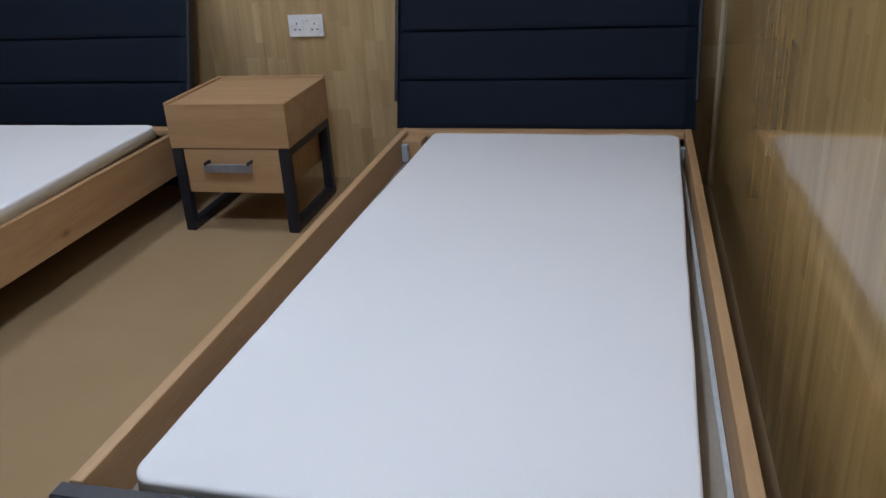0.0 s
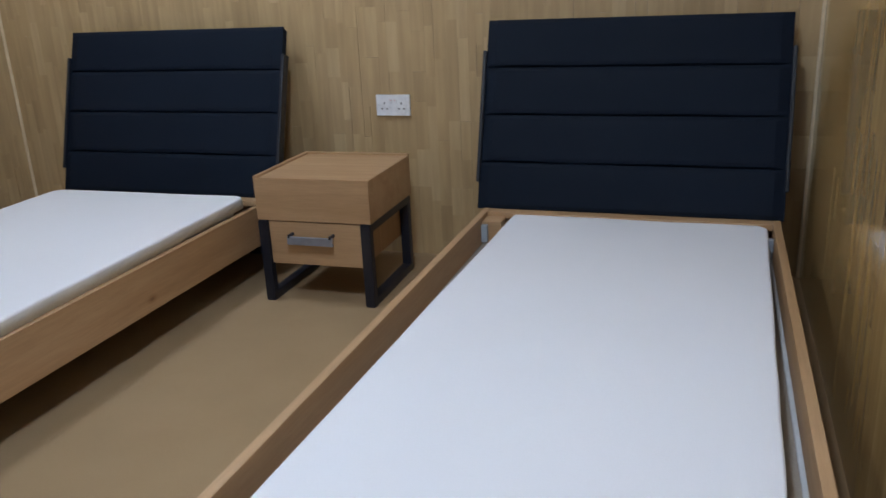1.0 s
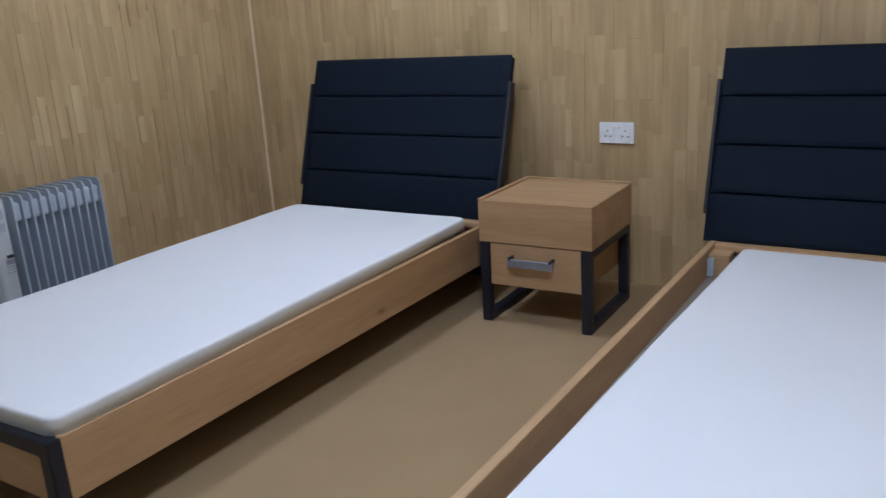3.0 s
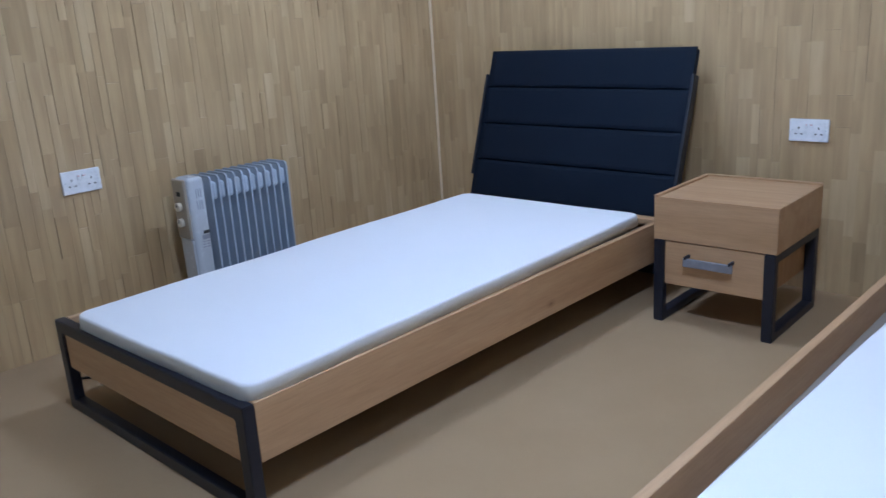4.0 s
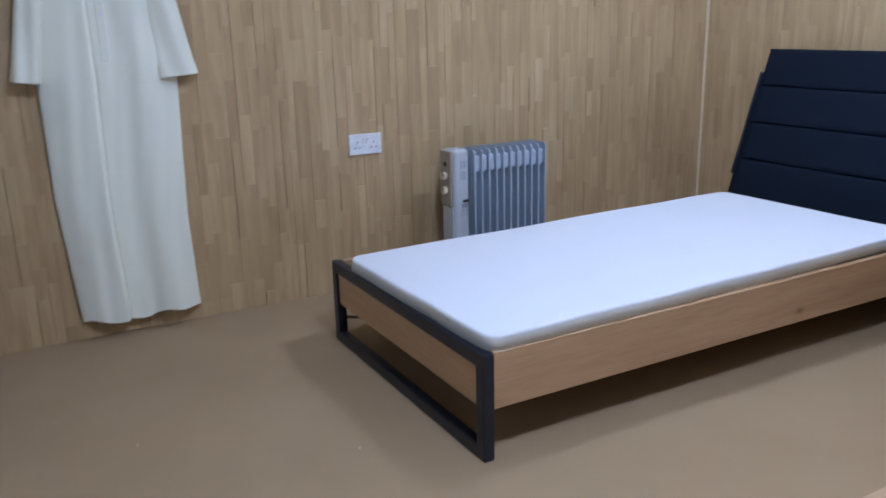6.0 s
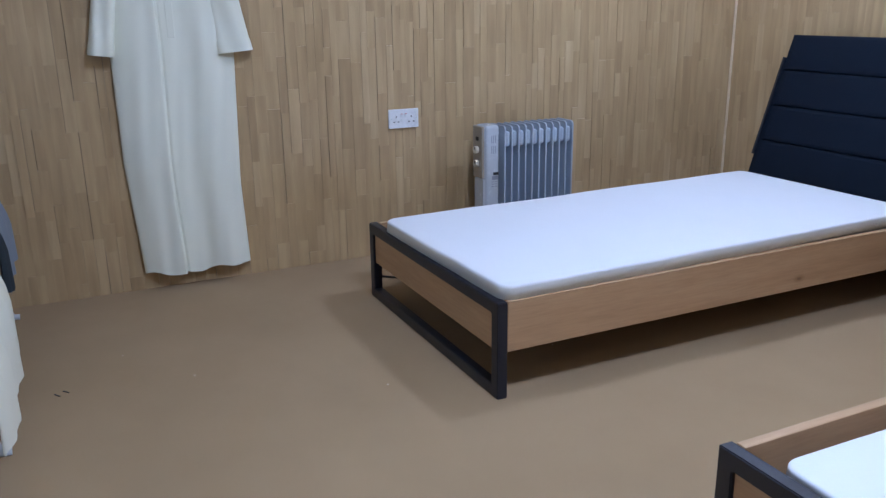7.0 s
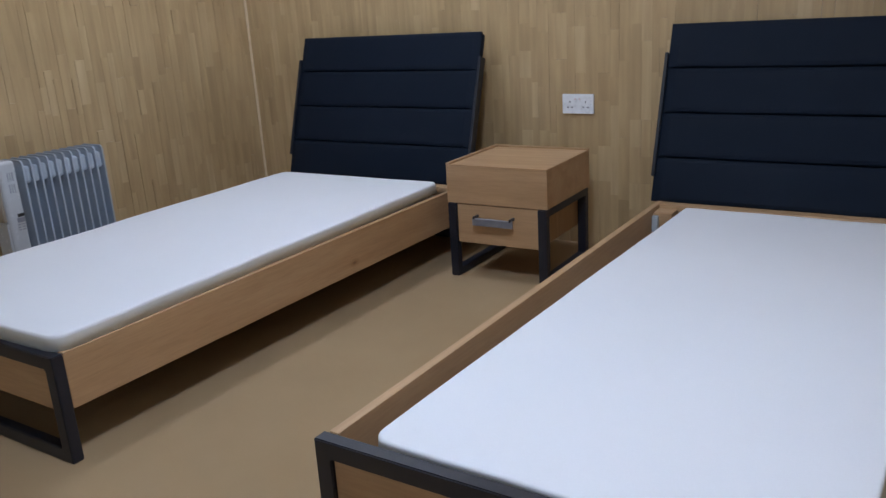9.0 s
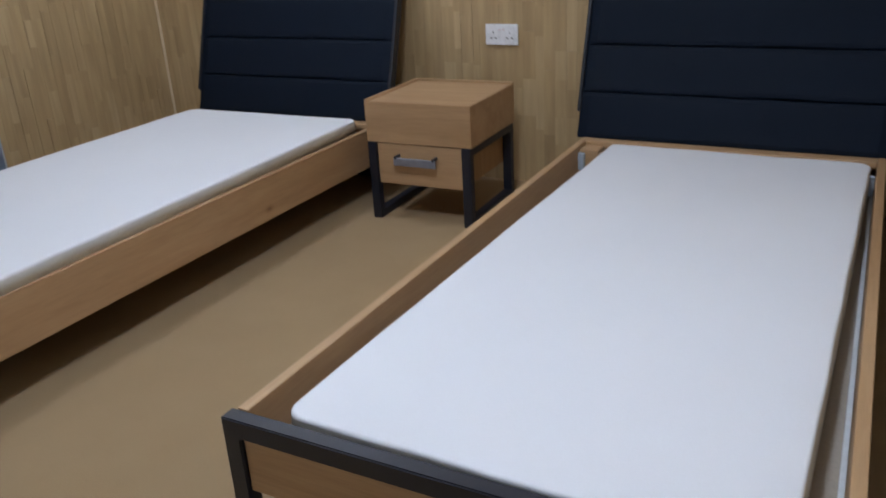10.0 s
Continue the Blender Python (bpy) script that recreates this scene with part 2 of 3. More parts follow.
# ---- beds ----
def soft_slab(w, l, h, r, upper, slope, waist):
    """A foam block with rounded edges, its base centre at 0; below the waist height it is tucked in by the waist depth."""
    bm = bmesh.new()
    def ring(inset, z):
        pts = []
        rc = max(0.045 - inset * 0.6, 0.004)
        x1, y1 = w / 2 - inset, l / 2 - inset
        for cx, cy, a0 in ((x1 - rc, y1 - rc, 0), (-x1 + rc, y1 - rc, 90), (-x1 + rc, -y1 + rc, 180), (x1 - rc, -y1 + rc, 270)):
            for k in range(7):
                a = radians(a0 + 15 * k)
                pts.append((cx + rc * math.cos(a), cy + rc * math.sin(a), z))
        full = []
        for p, q in zip(pts, pts[1:] + pts[:1]):
            d = math.hypot(q[0] - p[0], q[1] - p[1])
            k = 12 if d > 1.0 else 6 if d > 0.4 else 1
            full += [tuple(a + (b - a) * i / k for a, b in zip(p, q)) for i in range(k)]
        return full
    tuck, lift = waist
    levels = [(tuck + 0.006, 0.0), (tuck, 0.006), (tuck, lift), (0.0, lift + 0.002), (slope, h - r)] if tuck else [(0.006, 0.0), (0.0, 0.006), (slope, h - r)]
    band = len(levels)
    for k in range(1, 6):
        a = radians(18 * k)
        levels.append((slope + r * (1 - math.cos(a)), h - r + r * math.sin(a)))
    levels += [(slope + r + 0.03, h + 0.002), (slope + r + 0.09, h + 0.003), (slope + r + 0.2, h + 0.003)]
    levels = levels[band - 1:] if upper else levels[:band]
    def worn(p):
        # slightly slack, uneven foam edge
        k = noise.noise(Vector((p[0] * 5, p[1] * 5, h * 40))), noise.noise(Vector((p[0] * 5 + 9, p[1] * 5, h * 40)))
        up = min(1.0, p[2] / h)
        return (p[0] + 0.0035 * k[0] * up, p[1] + 0.0035 * k[1] * up, p[2] + 0.003 * k[1] * up)
    rings = [[bm.verts.new(worn(p)) for p in ring(i, z)] for i, z in levels]
    n = len(rings[0])
    for a, b in zip(rings, rings[1:]):
        for i in range(n):
            j = (i + 1) % n
            bm.faces.new((a[i], a[j], b[j], b[i]))
    bm.faces.new(rings[-1] if upper else rings[0][::-1])
    return bm


def cushion(w, h, d, puff):
    """One upholstered channel, lying in the xz plane with its front towards -y, lower edge at z 0."""
    bm = bmesh.new()
    nx, nz = 28, 10
    rng = random.Random(int(w * 1000 + h * 777))
    ph = [rng.uniform(0, 6.28) for _ in range(4)]
    front = []
    for j in range(nz + 1):
        row = []
        v = 0.5 - 0.5 * math.cos(math.pi * j / nz)
        for i in range(nx + 1):
            u = i / nx
            ev = max(0.0, 1 - (abs(2 * v - 1)) ** 12)
            eu = max(0.0, 1 - (abs(2 * u - 1)) ** 24)
            out = puff * math.sqrt(ev) * math.sqrt(eu)
            wob = 0.0012 * math.sin(9 * u + ph[0]) * math.sin(4 * v + ph[1])
            zz = v * h + (0.0009 * math.sin(11 * u + ph[2]) + 0.0007 * math.sin(23 * u + ph[3])) * (1 - v)
            row.append(bm.verts.new(((u - 0.5) * w, -d - out - wob * ev, zz)))
        front.append(row)
    back = [[bm.verts.new(((i / nx - 0.5) * w, 0, (0.5 - 0.5 * math.cos(math.pi * j / nz)) * h)) for i in range(nx + 1)] for j in range(nz + 1)]
    for g, flip in ((front, False), (back, True)):
        for j in range(nz):
            for i in range(nx):
                f = (g[j][i], g[j][i + 1], g[j + 1][i + 1], g[j + 1][i])
                bm.faces.new(f[::-1] if flip else f)
    edge_f = front[0] + [r[-1] for r in front[1:]] + front[-1][-2::-1] + [r[0] for r in front[-2:0:-1]]
    edge_b = back[0] + [r[-1] for r in back[1:]] + back[-1][-2::-1] + [r[0] for r in back[-2:0:-1]]
    n = len(edge_f)
    for i in range(n):
        j = (i + 1) % n
        bm.faces.new((edge_f[i], edge_b[i], edge_b[j], edge_f[j]))
    return bm


def bed():
    """A single bed; base corner: its foot's outer side at the origin, going to +x and +y."""
    b = thing("bed", 0, 0, 0)
    w = BED_W
    part("foot_frame", loop_frame(w, RAIL_TOP, 0.04, 0.034, 0), METAL, b, "black square-tube loop at the foot")
    part("foot_panel", box((0.041, 0.008, 0.15), (w - 0.041, 0.028, RAIL_TOP - 0.041), 0.0015), OAK_X, b)
    for x in (0.012, w - 0.026):
        part("side_rail", box((x, 0.035, RAIL_LOW), (x + 0.024, 2.25, RAIL_TOP + 0.001), 0.002), OAK_Y, b)
    part("head_rail", box((0.037, 2.21, RAIL_LOW), (w - 0.027, 2.248, RAIL_TOP), 0.002), OAK_X, b)
    part("head_board_base", box((0.037, 2.0, RAIL_TOP - 0.022), (w - 0.027, 2.209, RAIL_TOP), 0.002), OAK_X, b)
    head = part("head_frame", loop_frame(w, RAIL_LOW - 0.002, 0.04, 0.034, 0), METAL, b)
    head.location = (0, 2.21, 0)
    part("bed_base", box((0.037, 0.036, 0.196), (w - 0.027, 2.2, 0.212), 0.002), BASE_BOARD, b, "plain grey-brown base board")
    part("corner_block", box((0.0375, 1.925, 0.2125), (0.108, 1.999, RAIL_TOP - 0.014), 0.002), OAK_X, b)
    part("rail_ledge", box((w - 0.0375, 0.04, 0.2125), (w - 0.0275, 1.92, 0.2195), 0.001), PANEL, b, "pale steel ledge along the rail")
    for x in (0.0375, w - 0.0505):
        part("corner_bracket", box((x, 1.905, 0.2195), (x + 0.023, 1.924, 0.285), 0.003), ENAMEL, b, "pale grey corner bracket")
    # the leaning upholstered headboard
    low, top = Vector((0, 2.03, 0.312)), Vector((0, 2.25, 0.985))
    tilt = math.degrees(math.atan2(top.y - low.y, top.z - low.z))
    full = (top - low).length
    hb = part("headboard", box((-w / 2 - 0.006, 0.03, 0.004), (w / 2 + 0.006, 0.062, full - 0.006), 0.008, 3), NAVY, b)
    hb.matrix_basis = Matrix.Translation((w / 2 - 0.003, low.y, low.z)) @ pose(0, 0, 0, -tilt, 0, 0)
    hs = full / 4
    for k in range(4):
        c = part("cushion", cushion(w + (0.026 if k == 0 else 0.015), hs - 0.002, 0.006, 0.012), NAVY, hb, "navy padded channel")
        c.matrix_basis = Matrix.Translation((0, 0.029, k * hs + 0.001))
    for s in (-1, 1):
        lo, hi = sorted((s * (w / 2 + 0.008), s * (w / 2 + 0.022)))
        part("side_board", box((lo, 0.011, 0.1), (hi, 0.056, full - 0.115), 0.004), NAVY_EDGE, hb, "slate-blue edge board")
    return b


def mattress(w, l, h, slope, waist=(0.0, 0.0)):
    m = thing("mattress", 0, 0, 0)
    part("top_cover", soft_slab(w, l, h, 0.008, True, slope, waist), FOAM, m, smooth=True)
    part("side_band", soft_slab(w, l, h, 0.008, False, slope, waist), FOAM_SIDE, m, "greyer stitched side band", True)
    return m


BED1_X, BED2_X = -1.393, 0.535
bed1 = bed()
tagged(bed1, "single bed in knotty oak, black metal foot, navy headboard", "bed", "pair of single beds")
bed2 = copy_thing(bed1, pose(BED2_X, FOOT_Y, 0))
tagged(bed2, "single oak bed beside the glossy wall, navy headboard", "bed")
bed1.matrix_basis = pose(BED1_X, FOOT_Y - 0.006, 0, 0, 0, 0.2)
SLAT_TOP = 0.217
m1 = mattress(0.915, 1.885, 0.351 - SLAT_TOP, 0.003, (0.036, 0.0895))
m1.matrix_basis = pose(-0.824, -1.405, SLAT_TOP + 0.003, 0.17, 0, 1.1)
tagged(m1, "bare white foam mattress lying on the oak bed", "mattress", "mattresses")
m2 = mattress(0.88, 1.97, 0.302 - SLAT_TOP, 0.004)
m2.matrix_basis = pose(1.083, -1.325, SLAT_TOP, 0, 0, -1.35)
tagged(m2, "bare thin white foam mattress shifted off one side rail", "mattress", "mattresses")


# ---- bedside table ----
def bedside_table():
    n = thing("bedside_table", -0.235, -0.634, 0, 1.2)
    w, d = 0.4515, 0.437
    z0, z1 = 0.318, 0.482
    top = part("top_box", box((0, 0, z0), (w, d, z1 - 0.009), 0.002), OAK_X, n)
    part("lid", box((0.0195, -0.001, z1 - 0.0085), (w + 0.001, d - 0.0195, z1 - 0.004), 0.0012), OAK_X, top)
    part("rim", box((0, 0, z1 - 0.0085), (0.016, d, z1 + 0.002), 0.001), OAK_Y, top)
    part("rim", box((0.0165, d - 0.016, z1 - 0.0085), (w, d, z1 + 0.002), 0.001), OAK_X, top)
    part("carcass", box((0.042, 0.026, 0.152), (w - 0.042, d - 0.01, z0 - 0.001), 0.002), OAK_Z, n)
    drawer = part("drawer_front", box((0.042, 0.005, 0.15), (w - 0.044, 0.025, z0 - 0.004), 0.002), OAK_X, n)
    part("handle", box((0.128, -0.03, 0.236), (0.31, -0.021, 0.268), 0.003), STEEL, drawer, "grey metal bar handle")
    for x in (0.133, 0.296):
        part("handle_post", box((x, -0.0325, 0.263), (x + 0.009, 0.006, 0.275), 0.002), METAL, drawer)
    for x in (0.003, w - 0.041):
        f = part("leg_frame", loop_frame(0.437, z0 - 0.001, 0.032, 0.038, 1), METAL, n, "black square-tube leg loop")
        f.location = (x, -0.006, 0)
    return tagged(n, "oak bedside table with one drawer and black legs", "bedside table")


bedside_table()


# ---- wall sockets ----
def double_socket():
    """A flush double socket, facing -y, lower corner at 0."""
    w, h = 0.149, 0.087
    s = thing("wall_socket", 0, 0, 0)
    part("plate", box((0, -0.0095, 0), (w, 0.0, h), 0.0025), WHITE, s)
    for side in (0, 1):
        cx = 0.037 if side == 0 else w - 0.037
        for dx, dz, ww, hh in ((0, 0.052, 0.004, 0.009), (-0.011, 0.029, 0.008, 0.0045), (0.011, 0.029, 0.008, 0.0045)):
            part("pin_slot", box((cx + dx - ww / 2, -0.0103, dz - hh / 2), (cx + dx + ww / 2, -0.0088, dz + hh / 2)), SLOT, s)
        sx = 0.0585 if side == 0 else w - 0.0585 - 0.012
        rocker = part("rocker_switch", box((sx, -0.0128, 0.05), (sx + 0.012, -0.009, 0.069), 0.001), WHITE, s)
        part("switch_mark", box((sx + 0.003, -0.0133, 0.064), (sx + 0.009, -0.0127, 0.0665)), RED, rocker)
    for x in (0.012, w - 0.012):
        part("screw", rod((x, -0.0105, h / 2), (x, -0.009, h / 2), 0.0032, 10), PANEL, s)
    return tagged(s, "white double wall socket with rocker switches", "wall socket", "wall sockets")


sk = double_socket()
copy_thing(sk, pose(XL + 0.0035, -2.066, 0.597, 0, 0, 90))
sk.matrix_basis = pose(0.007, -0.0035, 0.602)


# ---- oil radiator ----
def radiator_fin(deep, high):
    """One pressed fin in the xz plane: rounded outline with a raised column, thin plate."""
    bm = bmesh.new()
    pts = []
    r = 0.02
    for cx, cz, a0 in ((deep / 2 - r, high - r, 0), (-deep / 2 + r, high - r, 90), (-deep / 2 + 0.03, 0.03, 180), (deep / 2 - 0.03, 0.03, 270)):
        rr = r if cz > 0.1 else 0.03
        for k in range(6):
            a = radians(a0 + 18 * k)
            pts.append((cx + rr * math.cos(a), cz + rr * math.sin(a)))
    def shell(scale, y):
        return [bm.verts.new((x * scale, y, high / 2 + (z - high / 2) * (1 - (1 - scale) * deep / high))) for x, z in pts]
    rings = [shell(0.84, -0.0015), shell(0.92, -0.0015), shell(0.97, -0.004), shell(1.0, -0.0032), shell(1.0, 0.0032), shell(0.97, 0.004), shell(0.92, 0.0015), shell(0.84, 0.0015)]
    n = len(pts)
    for a, b in zip(rings, rings[1:]):
        for i in range(n):
            j = (i + 1) % n
            bm.faces.new((a[i], a[j], b[j], b[i]))
    bm.faces.new(rings[0])
    bm.faces.new(rings[-1][::-1])
    return bm


def radiator():
    """An oil-filled radiator along y; its control end towards -y."""
    r = thing("oil_radiator", -1.765, -1.66, 0)
    deep, low, high = 0.15, 0.075, 0.603
    fin = mesh_of(radiator_fin(deep, high - low - 0.004), ENAMEL)
    for k in range(11):
        f = part("fin", fin, None, r)
        f.location = (0, 0.09 + k * 0.0375, low)
    part("oil_tube", rod((0, 0.062, high - 0.06), (0, 0.47, high - 0.06), 0.016), ENAMEL, r)
    part("oil_tube", rod((0, 0.062, low + 0.06), (0, 0.47, low + 0.06), 0.016), ENAMEL, r)
    for k in range(10):
        part("web", box((-0.02, 0.092 + k * 0.0375, low + 0.03), (0.02, 0.1255 + k * 0.0375, high - 0.1), 0.004), ENAMEL, r)
        part("oil_header", box((-0.066, 0.0925 + k * 0.0375, high - 0.105), (0.066, 0.125 + k * 0.0375, high - 0.03), 0.014, 3), ENAMEL, r)
    body = part("control_box", box((-0.03, -0.014, low + 0.01), (0.072, 0.062, high + 0.004), 0.016, 4), SILVER, r, "pale grey metal control box")
    part("control_face", box((-0.027, -0.028, 0.36), (0.064, -0.013, high), 0.006, 3), BEIGE, body, "beige plastic control panel")
    part("lower_face", box((-0.026, -0.02, low + 0.03), (0.064, -0.013, 0.355), 0.004), SILVER, body)
    for z in (0.493, 0.428):
        kb = part("knob", rod((0.02, -0.043, z), (0.02, -0.027, z), 0.017, 20), CREAM, body, "cream round dial")
        part("pointer", box((0.017, -0.0445, z), (0.023, -0.0425, z + 0.014)), SLOT, kb)
    part("switch", box((0.008, -0.031, 0.535), (0.032, -0.027, 0.553), 0.001), RUBBER, body)
    for z in (0.476, 0.525):
        for y in (0.018, 0.028, 0.038):
            part("vent_slot", box((0.0715, y, z), (0.0728, y + 0.004, z + 0.036)), STEEL, body)
    part("display", box((0.0715, 0.028, 0.375), (0.0732, 0.056, 0.388)), SLOT, body)
    part("badge", box((0.0715, 0.022, 0.352), (0.0728, 0.054, 0.371)), STEEL, body)
    for k in range(3):
        part("writing_bar", box((0.0715, 0.02, 0.341 - k * 0.011), (0.0728, 0.032, 0.345 - k * 0.011)), STEEL, body)
        part("writing_bar", box((0.0715, 0.038, 0.341 - k * 0.011), (0.0728, 0.05, 0.345 - k * 0.011)), STEEL, body)
    for y in (0.085, 0.43):
        foot = part("foot_bracket", box((-0.1, y, 0.045), (0.1, y + 0.03, 0.074), 0.004), METAL, r)
        for x in (-0.085, 0.085):
            part("wheel", rod((x, y + 0.002, 0.022), (x, y + 0.028, 0.022), 0.022, 18), RUBBER, foot)
            part("wheel_fork", box((x - 0.006, y + 0.008, 0.036), (x + 0.006, y + 0.022, 0.05)), METAL, foot)
    return tagged(r, "grey oil-filled radiator with beige dials, beside the wall", "radiator")


radiator()


def tube_along(name, pts, r, mat):
    cu = bpy.data.curves.new(name, "CURVE")
    cu.dimensions, cu.bevel_depth, cu.bevel_resolution = "3D", r, 3
    sp = cu.splines.new("NURBS")
    sp.points.add(len(pts) - 1)
    for p, q in zip(sp.points, pts):
        p.co = (*q, 1)
    sp.use_endpoint_u, sp.order_u = True, 4
    cu.materials.append(mat)
    return new(name, cu)


tagged(tube_along("power_cord", [(-1.745, -1.685, 0.09), (-1.74, -1.73, 0.03), (-1.66, -1.8, 0.0055), (-1.5, -1.86, 0.0055), (-1.42, -1.98, 0.0055), (-1.45, -2.09, 0.0055), (-1.53, -2.183, 0.0055), (-1.6, -2.265, 0.0055), (-1.606, -2.272, 0.0055)], 0.0045, RUBBER),
       "black power cord lying on the carpet beside the bed", "power cord")


# ---- hanging robe ----
def cloth_tube(levels, edges, n, fold):
    """A flattened, folded cloth tube. edges(v) -> y0, y1, x_back, thickness; fold(u, v) -> push to the front."""
    bm = bmesh.new()
    rings = []
    for k in range(levels + 1):
        v = k / levels
        y0, y1, z, xb, th = edges(v)
        ring = []
        for i in range(n):
            u = i / (n - 1)
            bulge = (max(0.0, 1 - abs(2 * u - 1) ** 3)) ** 0.5
            zz = z(u) if callable(z) else z
            ring.append(bm.verts.new((xb + th * 0.35 + th * bulge * 0.65 + fold(u, v) * (0.25 + 0.75 * bulge), y0 + (y1 - y0) * u, zz)))
        for i in range(n - 1, -1, -1):
            u = i / (n - 1)
            zz = z(u) if callable(z) else z
            ring.append(bm.verts.new((xb, y0 + (y1 - y0) * u, zz + 0.004)))
        rings.append(ring)
    m = len(rings[0])
    for a, b in zip(rings, rings[1:]):
        for i in range(m):
            j = (i + 1) % m
            bm.faces.new((a[i], a[j], b[j], b[i]))
    return bm


def robe():
    g = thing("robe", XL, -2.97, 0.07)
    back = 0.006

    def lerp(v, table):
        for (a, p), (b, q) in zip(table, table[1:]):
            if v <= b:
                return p + (q - p) * (v - a) / (b - a)
        return table[-1][1]

    def body_edges(v):
        # v 0 at the hem, 1 at the shoulders
        zb = 0.0 + 1.43 * v
        y0 = lerp(v, [(0, -0.218), (0.33, -0.25), (0.63, -0.25), (0.8, -0.24), (1, -0.20)])
        y1 = lerp(v, [(0, 0.222), (0.25, 0.208), (0.63, 0.225), (0.8, 0.2), (1, 0.15)])
        hem = (lambda u: zb + 0.008 * math.sin(9 * u + 1.0) + 0.005 * math.sin(21 * u)) if v < 0.03 else zb
        return y0, y1, hem, back, 0.05

    def body_fold(u, v):
        a = 1.0 - 0.6 * v
        s = 0.012 * math.exp(-((u - 0.15 - 0.05 * v) / 0.1) ** 2) + 0.02 * math.exp(-((u - 0.8 + 0.06 * v) / 0.16) ** 2)
        s -= 0.007 * math.exp(-((u - 0.6) / 0.08) ** 2)
        # one flap laps over the other along a long crease
        d = u - 0.37 - 0.02 * v
        lap = 0.021 / (1 + math.exp(d / 0.004)) * math.exp(-(min(d, 0.0) / 0.14) ** 2) - 0.006 * math.exp(-((d - 0.012) / 0.012) ** 2)
        return 1.5 * a * (s + lap) + 0.0012 * math.sin(23 * u + 6 * v) * math.sin(9 * v + 2) + 0.0007 * math.sin(50 * u - 14 * v)

    part("body", cloth_tube(46, body_edges, 150, body_fold), COTTON, g, smooth=True)

    def sleeve(y_in, y_out, y_in2, y_out2, seed):
        def edges(v):
            z = 0.9 + 0.5 * v
            return y_in + (y_in2 - y_in) * v, y_out + (y_out2 - y_out) * v, (lambda u: z + (0.012 * (1 if seed > 1 else -1)) * (u - 0.5) * (1 - v)), back + 0.012, 0.06 - 0.012 * v

        def fold(u, v):
            return 0.006 * math.sin(8 * u + seed + 3 * v) + 0.004 * math.sin(14 * v + seed)
        s = part("sleeve", cloth_tube(18, edges, 22, fold), COTTON, g, smooth=True)

        def cuff_edges(v):
            e = edges(v * 0.085)
            return e[0] - 0.002, e[1] + 0.002, e[2], e[3], e[4] + 0.008
        part("cuff", cloth_tube(3, cuff_edges, 22, lambda u, v: fold(u, v * 0.085)), COTTON, s, smooth=True)

    sleeve(0.15, 0.298, 0.11, 0.2, 2.0)
    sleeve(-0.33, -0.24, -0.24, -0.16, 0.6)
    part("placket", box((0.050, -0.035, 0.96), (0.059, -0.005, 1.42), 0.003), COTTON, g)
    part("button", rod((0.065, -0.02, 1.12), (0.069, -0.02, 1.12), 0.006, 12), WHITE, g)
    part("collar", box((0.012, -0.11, 1.415), (0.06, 0.06, 1.45), 0.01, 3), COTTON, g)
    return tagged(g, "long off-white cotton robe with short sleeves, hung on the wall", "robe")


robe()


# ---- drying rack with cloths, by the door end of the room ----
def drape(x0, x1, y, z_top, z_low0, z_low1, out, seed):
    """A cloth over a rail along x: two hanging flaps with folds, solid and thin."""
    bm = bmesh.new()
    n, m = 26, 30
    def grid(off):
        rows = []
        for j in range(m + 1):
            v = j / m * 2 - 1
            row = []
            for i in range(n + 1):
                u = i / n
                low = z_low0 if v < 0 else z_low1
                a = abs(v)
                wav = 0.012 * math.sin(15 * u + seed) + 0.007 * math.sin(31 * u + 2 * seed)
                yy = (1 if v > 0 else -1) * (0.012 + out * min(1, a * 1.3)) + wav * a * (1 if v > 0 else -1)
                zz = z_top - (z_top - low) * a if a > 0.02 else z_top + 0.006
                row.append(bm.verts.new((x0 + (x1 - x0) * u, y + yy + off * (1 if v > 0 else -1), zz - off)))
            rows.append(row)
        return rows
    A, B = grid(0.0), grid(0.003)
    for g, flip in ((A, False), (B, True)):
        for j in range(m):
            for i in range(n):
                f = (g[j][i], g[j][i + 1], g[j + 1][i + 1], g[j + 1][i])
                bm.faces.new(f[::-1] if flip else f)
    return bm


def drying_rack():
    r = thing("drying_rack", -1.16, -3.93, 0)
    for x in (-0.6, -0.05, 0.5):
        for y0, y1 in ((0.24, -0.1), (-0.24, 0.1)):
            leg = part("leg", rod((x, y0, 0.01), (x, y1, 0.92), 0.009), PANEL, r)
            part("foot_cap", rod((x, y0 + (0.02 if y0 > 0 else -0.02), 0.012), (x, y0 - (0.01 if y0 > 0 else -0.01), 0.014), 0.011), PANEL, leg)
    for y in (-0.1, 0.0, 0.1):
        part("rail", rod((-0.62, y, 0.92), (0.64, y, 0.92), 0.006), PANEL, r)
    for x in (-0.6, -0.05, 0.5):
        part("cross_bar", rod((x, -0.1, 0.913), (x, 0.1, 0.913), 0.007), PANEL, r)
    return tagged(r, "folding metal drying rack hung with cloths", "drying rack")


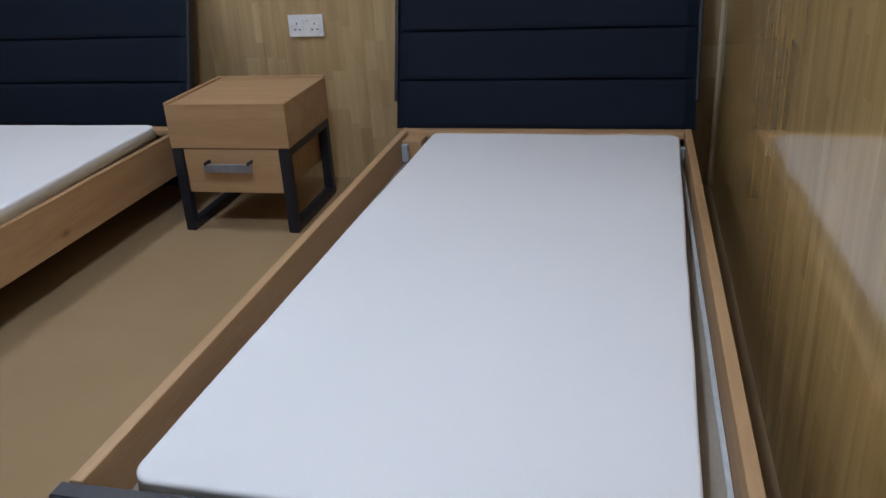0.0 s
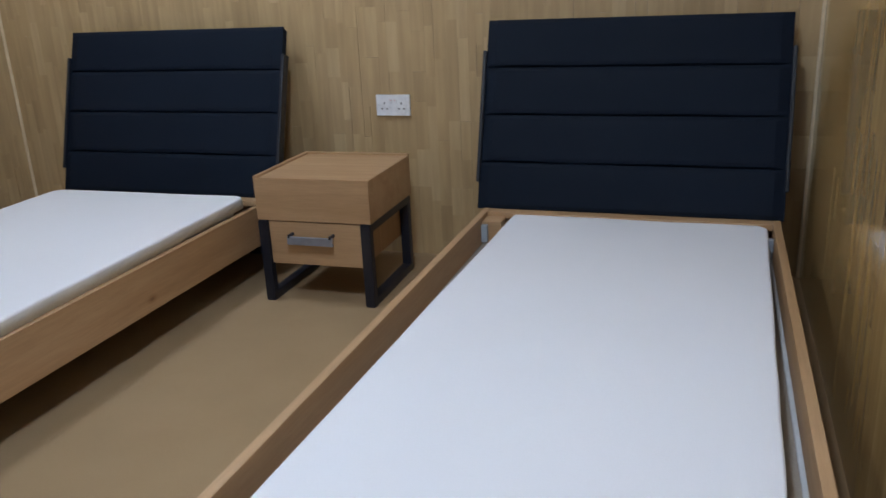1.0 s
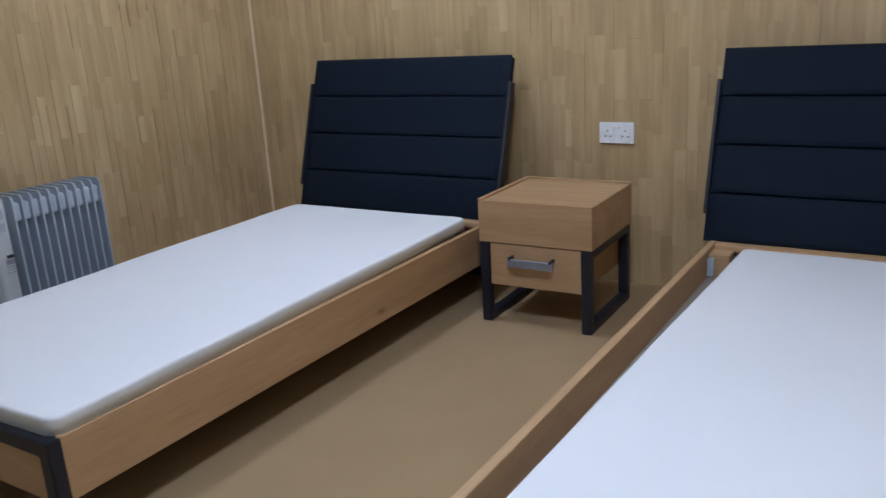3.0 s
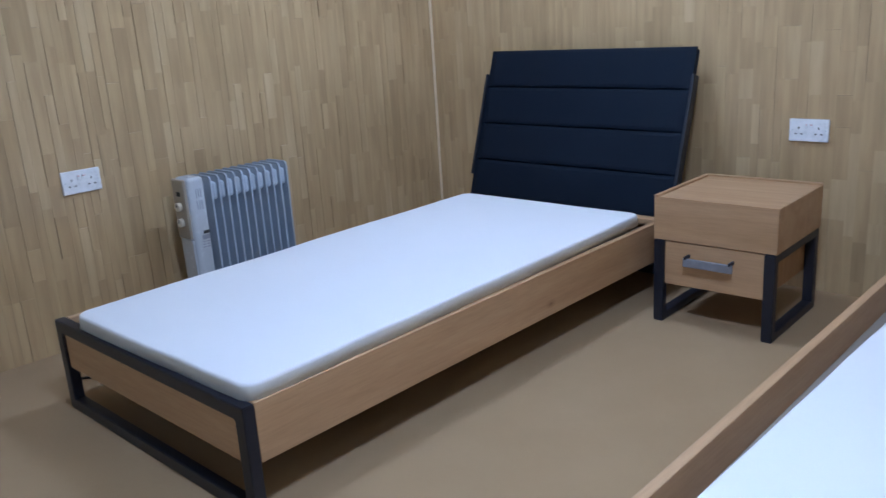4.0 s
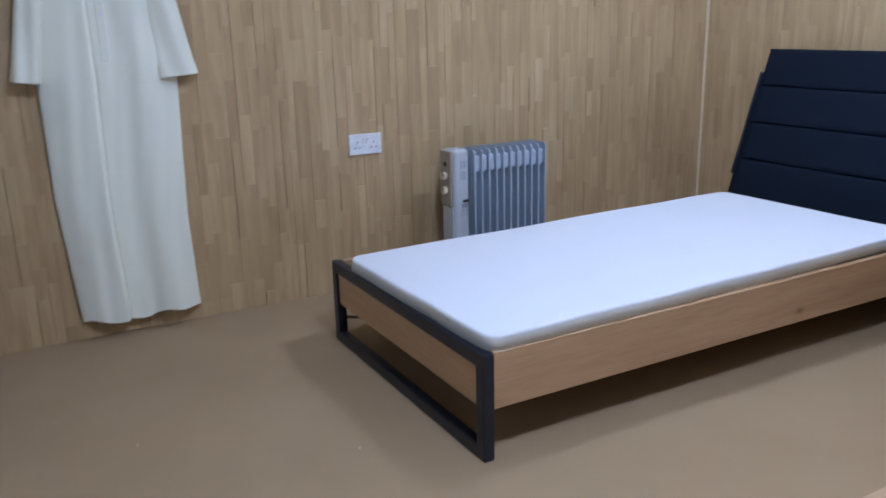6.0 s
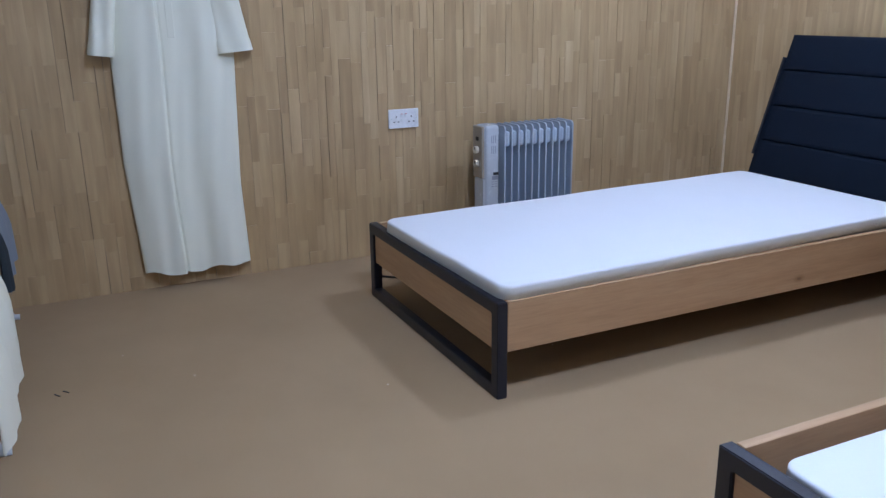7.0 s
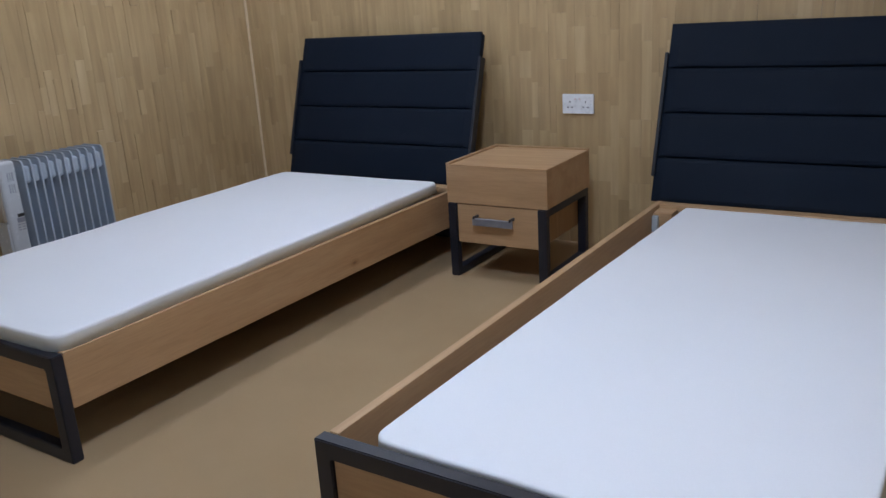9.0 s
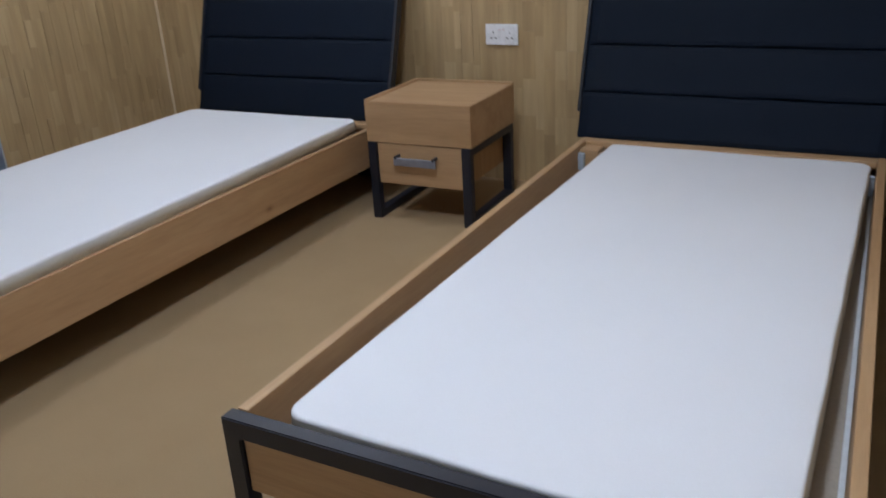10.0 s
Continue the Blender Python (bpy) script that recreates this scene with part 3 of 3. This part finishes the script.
drying_rack()
for nm, a, b, z, lo, mat, out, seed, lab in (
        ("sheet", -1.66, -1.2, 0.93, 0.16, SLATE_CLOTH, 0.16, 0.4, "blue-grey cloth hung over the drying rack"),
        ("towel", -1.17, -1.1, 0.93, 0.2, DARK_CLOTH, 0.17, 1.7, "dark cloth hung over the drying rack"),
        ("sheet", -1.08, -0.37, 0.93, 0.015, COTTON, 0.17, 2.6, "white cotton sheet hung over the drying rack")):
    cl = new(nm, mesh_of(drape(a - 0.06, b - 0.06, -3.83, z, lo, lo + 0.1, out, seed), mat, True))
    tagged(cl, lab, "cloth", "drying cloths")


# ---- small litter ----
def scrap(x, y, turn):
    s = new("scrap", mesh_of(box((-0.013, -0.002, 0), (0.013, 0.002, 0.0025), 0.0008), RUBBER))
    s.matrix_world = pose(x, y, 0.0005, 0, 0, turn)
    tagged(s, "tiny dark scrap lying on the carpet", "scrap", "floor scraps")


scrap(-1.0, -3.53, 40)
scrap(-0.985, -3.555, 35)


# ---- ceiling lamp ----
def ceiling_lamp(x, y, strength):
    l = thing("ceiling_lamp", x, y, ZC)
    part("housing", box((-0.15, -0.15, -0.03), (0.15, 0.15, 0.0), 0.006), WHITE, l)
    m, t, b = material("lit_diffuser")
    b.inputs["Emission Color"].default_value = (*LAMP_COLOUR, 1)
    b.inputs["Emission Strength"].default_value = strength
    part("diffuser", box((-0.13, -0.13, -0.08), (0.13, 0.13, -0.0305), 0.01, 2), m, l, "lit white diffuser")
    return tagged(l, "square white ceiling lamp, switched on", "ceiling lamp", "ceiling lamps")


for (x, y), strength in zip(LAMPS, LAMP_STRENGTH):
    ceiling_lamp(x, y, strength)


# ---- the wood strips of the walls ----
STRIP = {}


def strip_mesh(w, h, mat):
    key = (round(w, 4), round(h, 4), mat.name)
    if key not in STRIP:
        me = bpy.data.meshes.new("strip")
        v, f = strip_data(*key[:2])
        me.from_pydata(v, [], f)
        me.materials.append(mat)
        STRIP[key] = me
    return STRIP[key]


def strip_data(w, h, x=0.0, z=0.0, push=0.0, tilt=0.0, lean=0.0):
    """A chamfered strip in the xz plane, front towards -y; tilt lifts its one side, lean its lower end."""
    c, d = 0.0002, 0.012
    out = (push + tilt + lean, push + lean, push, push + tilt)
    ring = [(x, z), (x + w, z), (x + w, z + h), (x, z + h)]
    inner = [(x + c, z + c), (x + w - c, z + c), (x + w - c, z + h - c), (x + c, z + h - c)]
    v = [(p, d, q) for p, q in ring] + [(p, c - o, q) for (p, q), o in zip(ring, out)] + [(p, -o, q) for (p, q), o in zip(inner, out)]
    f = [(8, 9, 10, 11)]
    for i in range(4):
        j = (i + 1) % 4
        f += [(4 + i, 4 + j, 8 + j, 8 + i), (i, j, 4 + j, 4 + i)]
    return v, f


def clad(wall, length, near, to_world, seed, mat=STAVE, rough=1.0):
    """Strips over a wall of that length; those inside near = (u0, u1, z0, z1) are parts, up to 300."""
    rng = random.Random(seed)
    verts, faces, count = [], [], 0
    u = 0.0
    while u < length - 0.001:
        w = min(rng.choice((0.032, 0.038, 0.044, 0.05, 0.057)), length - u)
        if length - u - w < 0.03:
            w = length - u
        z = 0.0
        first = True
        while z < ZC - 0.001:
            h = rng.choice((0.12, 0.16, 0.2, 0.24, 0.28, 0.33, 0.4))
            if first:
                h, first = rng.choice((0.06, 0.12, 0.18, 0.24, 0.3)), False
            h = min(h, ZC - z)
            gap_w = rng.choice((0.0, 0.0, 0.0, 0.0, 0.0, 0.0, 0.0, 0.0006, 0.0014, 0.0024)) * rough + 0.00005
            gap_h = rng.choice((0.0, 0.0, 0.0, 0.0, 0.0003, 0.0008)) * rough + 0.00005
            tilt = rough * rng.choice((0.0, 0.0, 0.0, 0.0, 0.0, 0.0004, 0.0008, 0.0015, 0.003, 0.0045))
            lean = rough * rng.choice((0.0, 0.0, 0.0, 0.0, 0.0005, 0.0012))
            push = rough * rng.choice((0.0, 0.0, 0.0, 0.0002, 0.0004, 0.0008))
            inside = near[0] <= u and u + w <= near[1] and near[2] <= z and z + h <= near[3]
            if inside and count < 300:
                ob = part("strip", strip_mesh(w - gap_w, h - gap_h, mat), None, wall)
                ob.matrix_world = to_world @ Matrix.Translation((u + gap_w, -push - tilt - lean, z)) @ Matrix.Rotation(tilt / w, 4, "Z") @ Matrix.Rotation(-lean / h, 4, "X")
                count += 1
            else:
                v, f = strip_data(w - gap_w, h - gap_h, u + gap_w, z, push, tilt, lean)
                k = len(verts)
                verts += [to_world @ Vector(p) for p in v]
                faces += [tuple(i + k for i in q) for q in f]
            z += h
        u += w
    me = bpy.data.meshes.new("strips")
    me.from_pydata(verts, [], faces)
    me.materials.append(mat)
    tagged(part("strips", me, None, wall), kind="stuff")


clad(wall_head, XR - XL, (0.6, 3.0, 0.3, 1.4), pose(XL, YB, 0), 11, STAVE, 0.6)
clad(wall_left, -YF, (1.2, 3.9, 0.0, 1.3), pose(XL, YF, 0, 0, 0, 90), 23)
# same wood, glossier, with this wall's shade in its colour
clad(wall_right, -YD, (0.3, 2.6, 0.3, 1.2), pose(XR, YB, 0, 0, 0, -90), 37, STAVE_GLOSS_SHADED, 0.1)
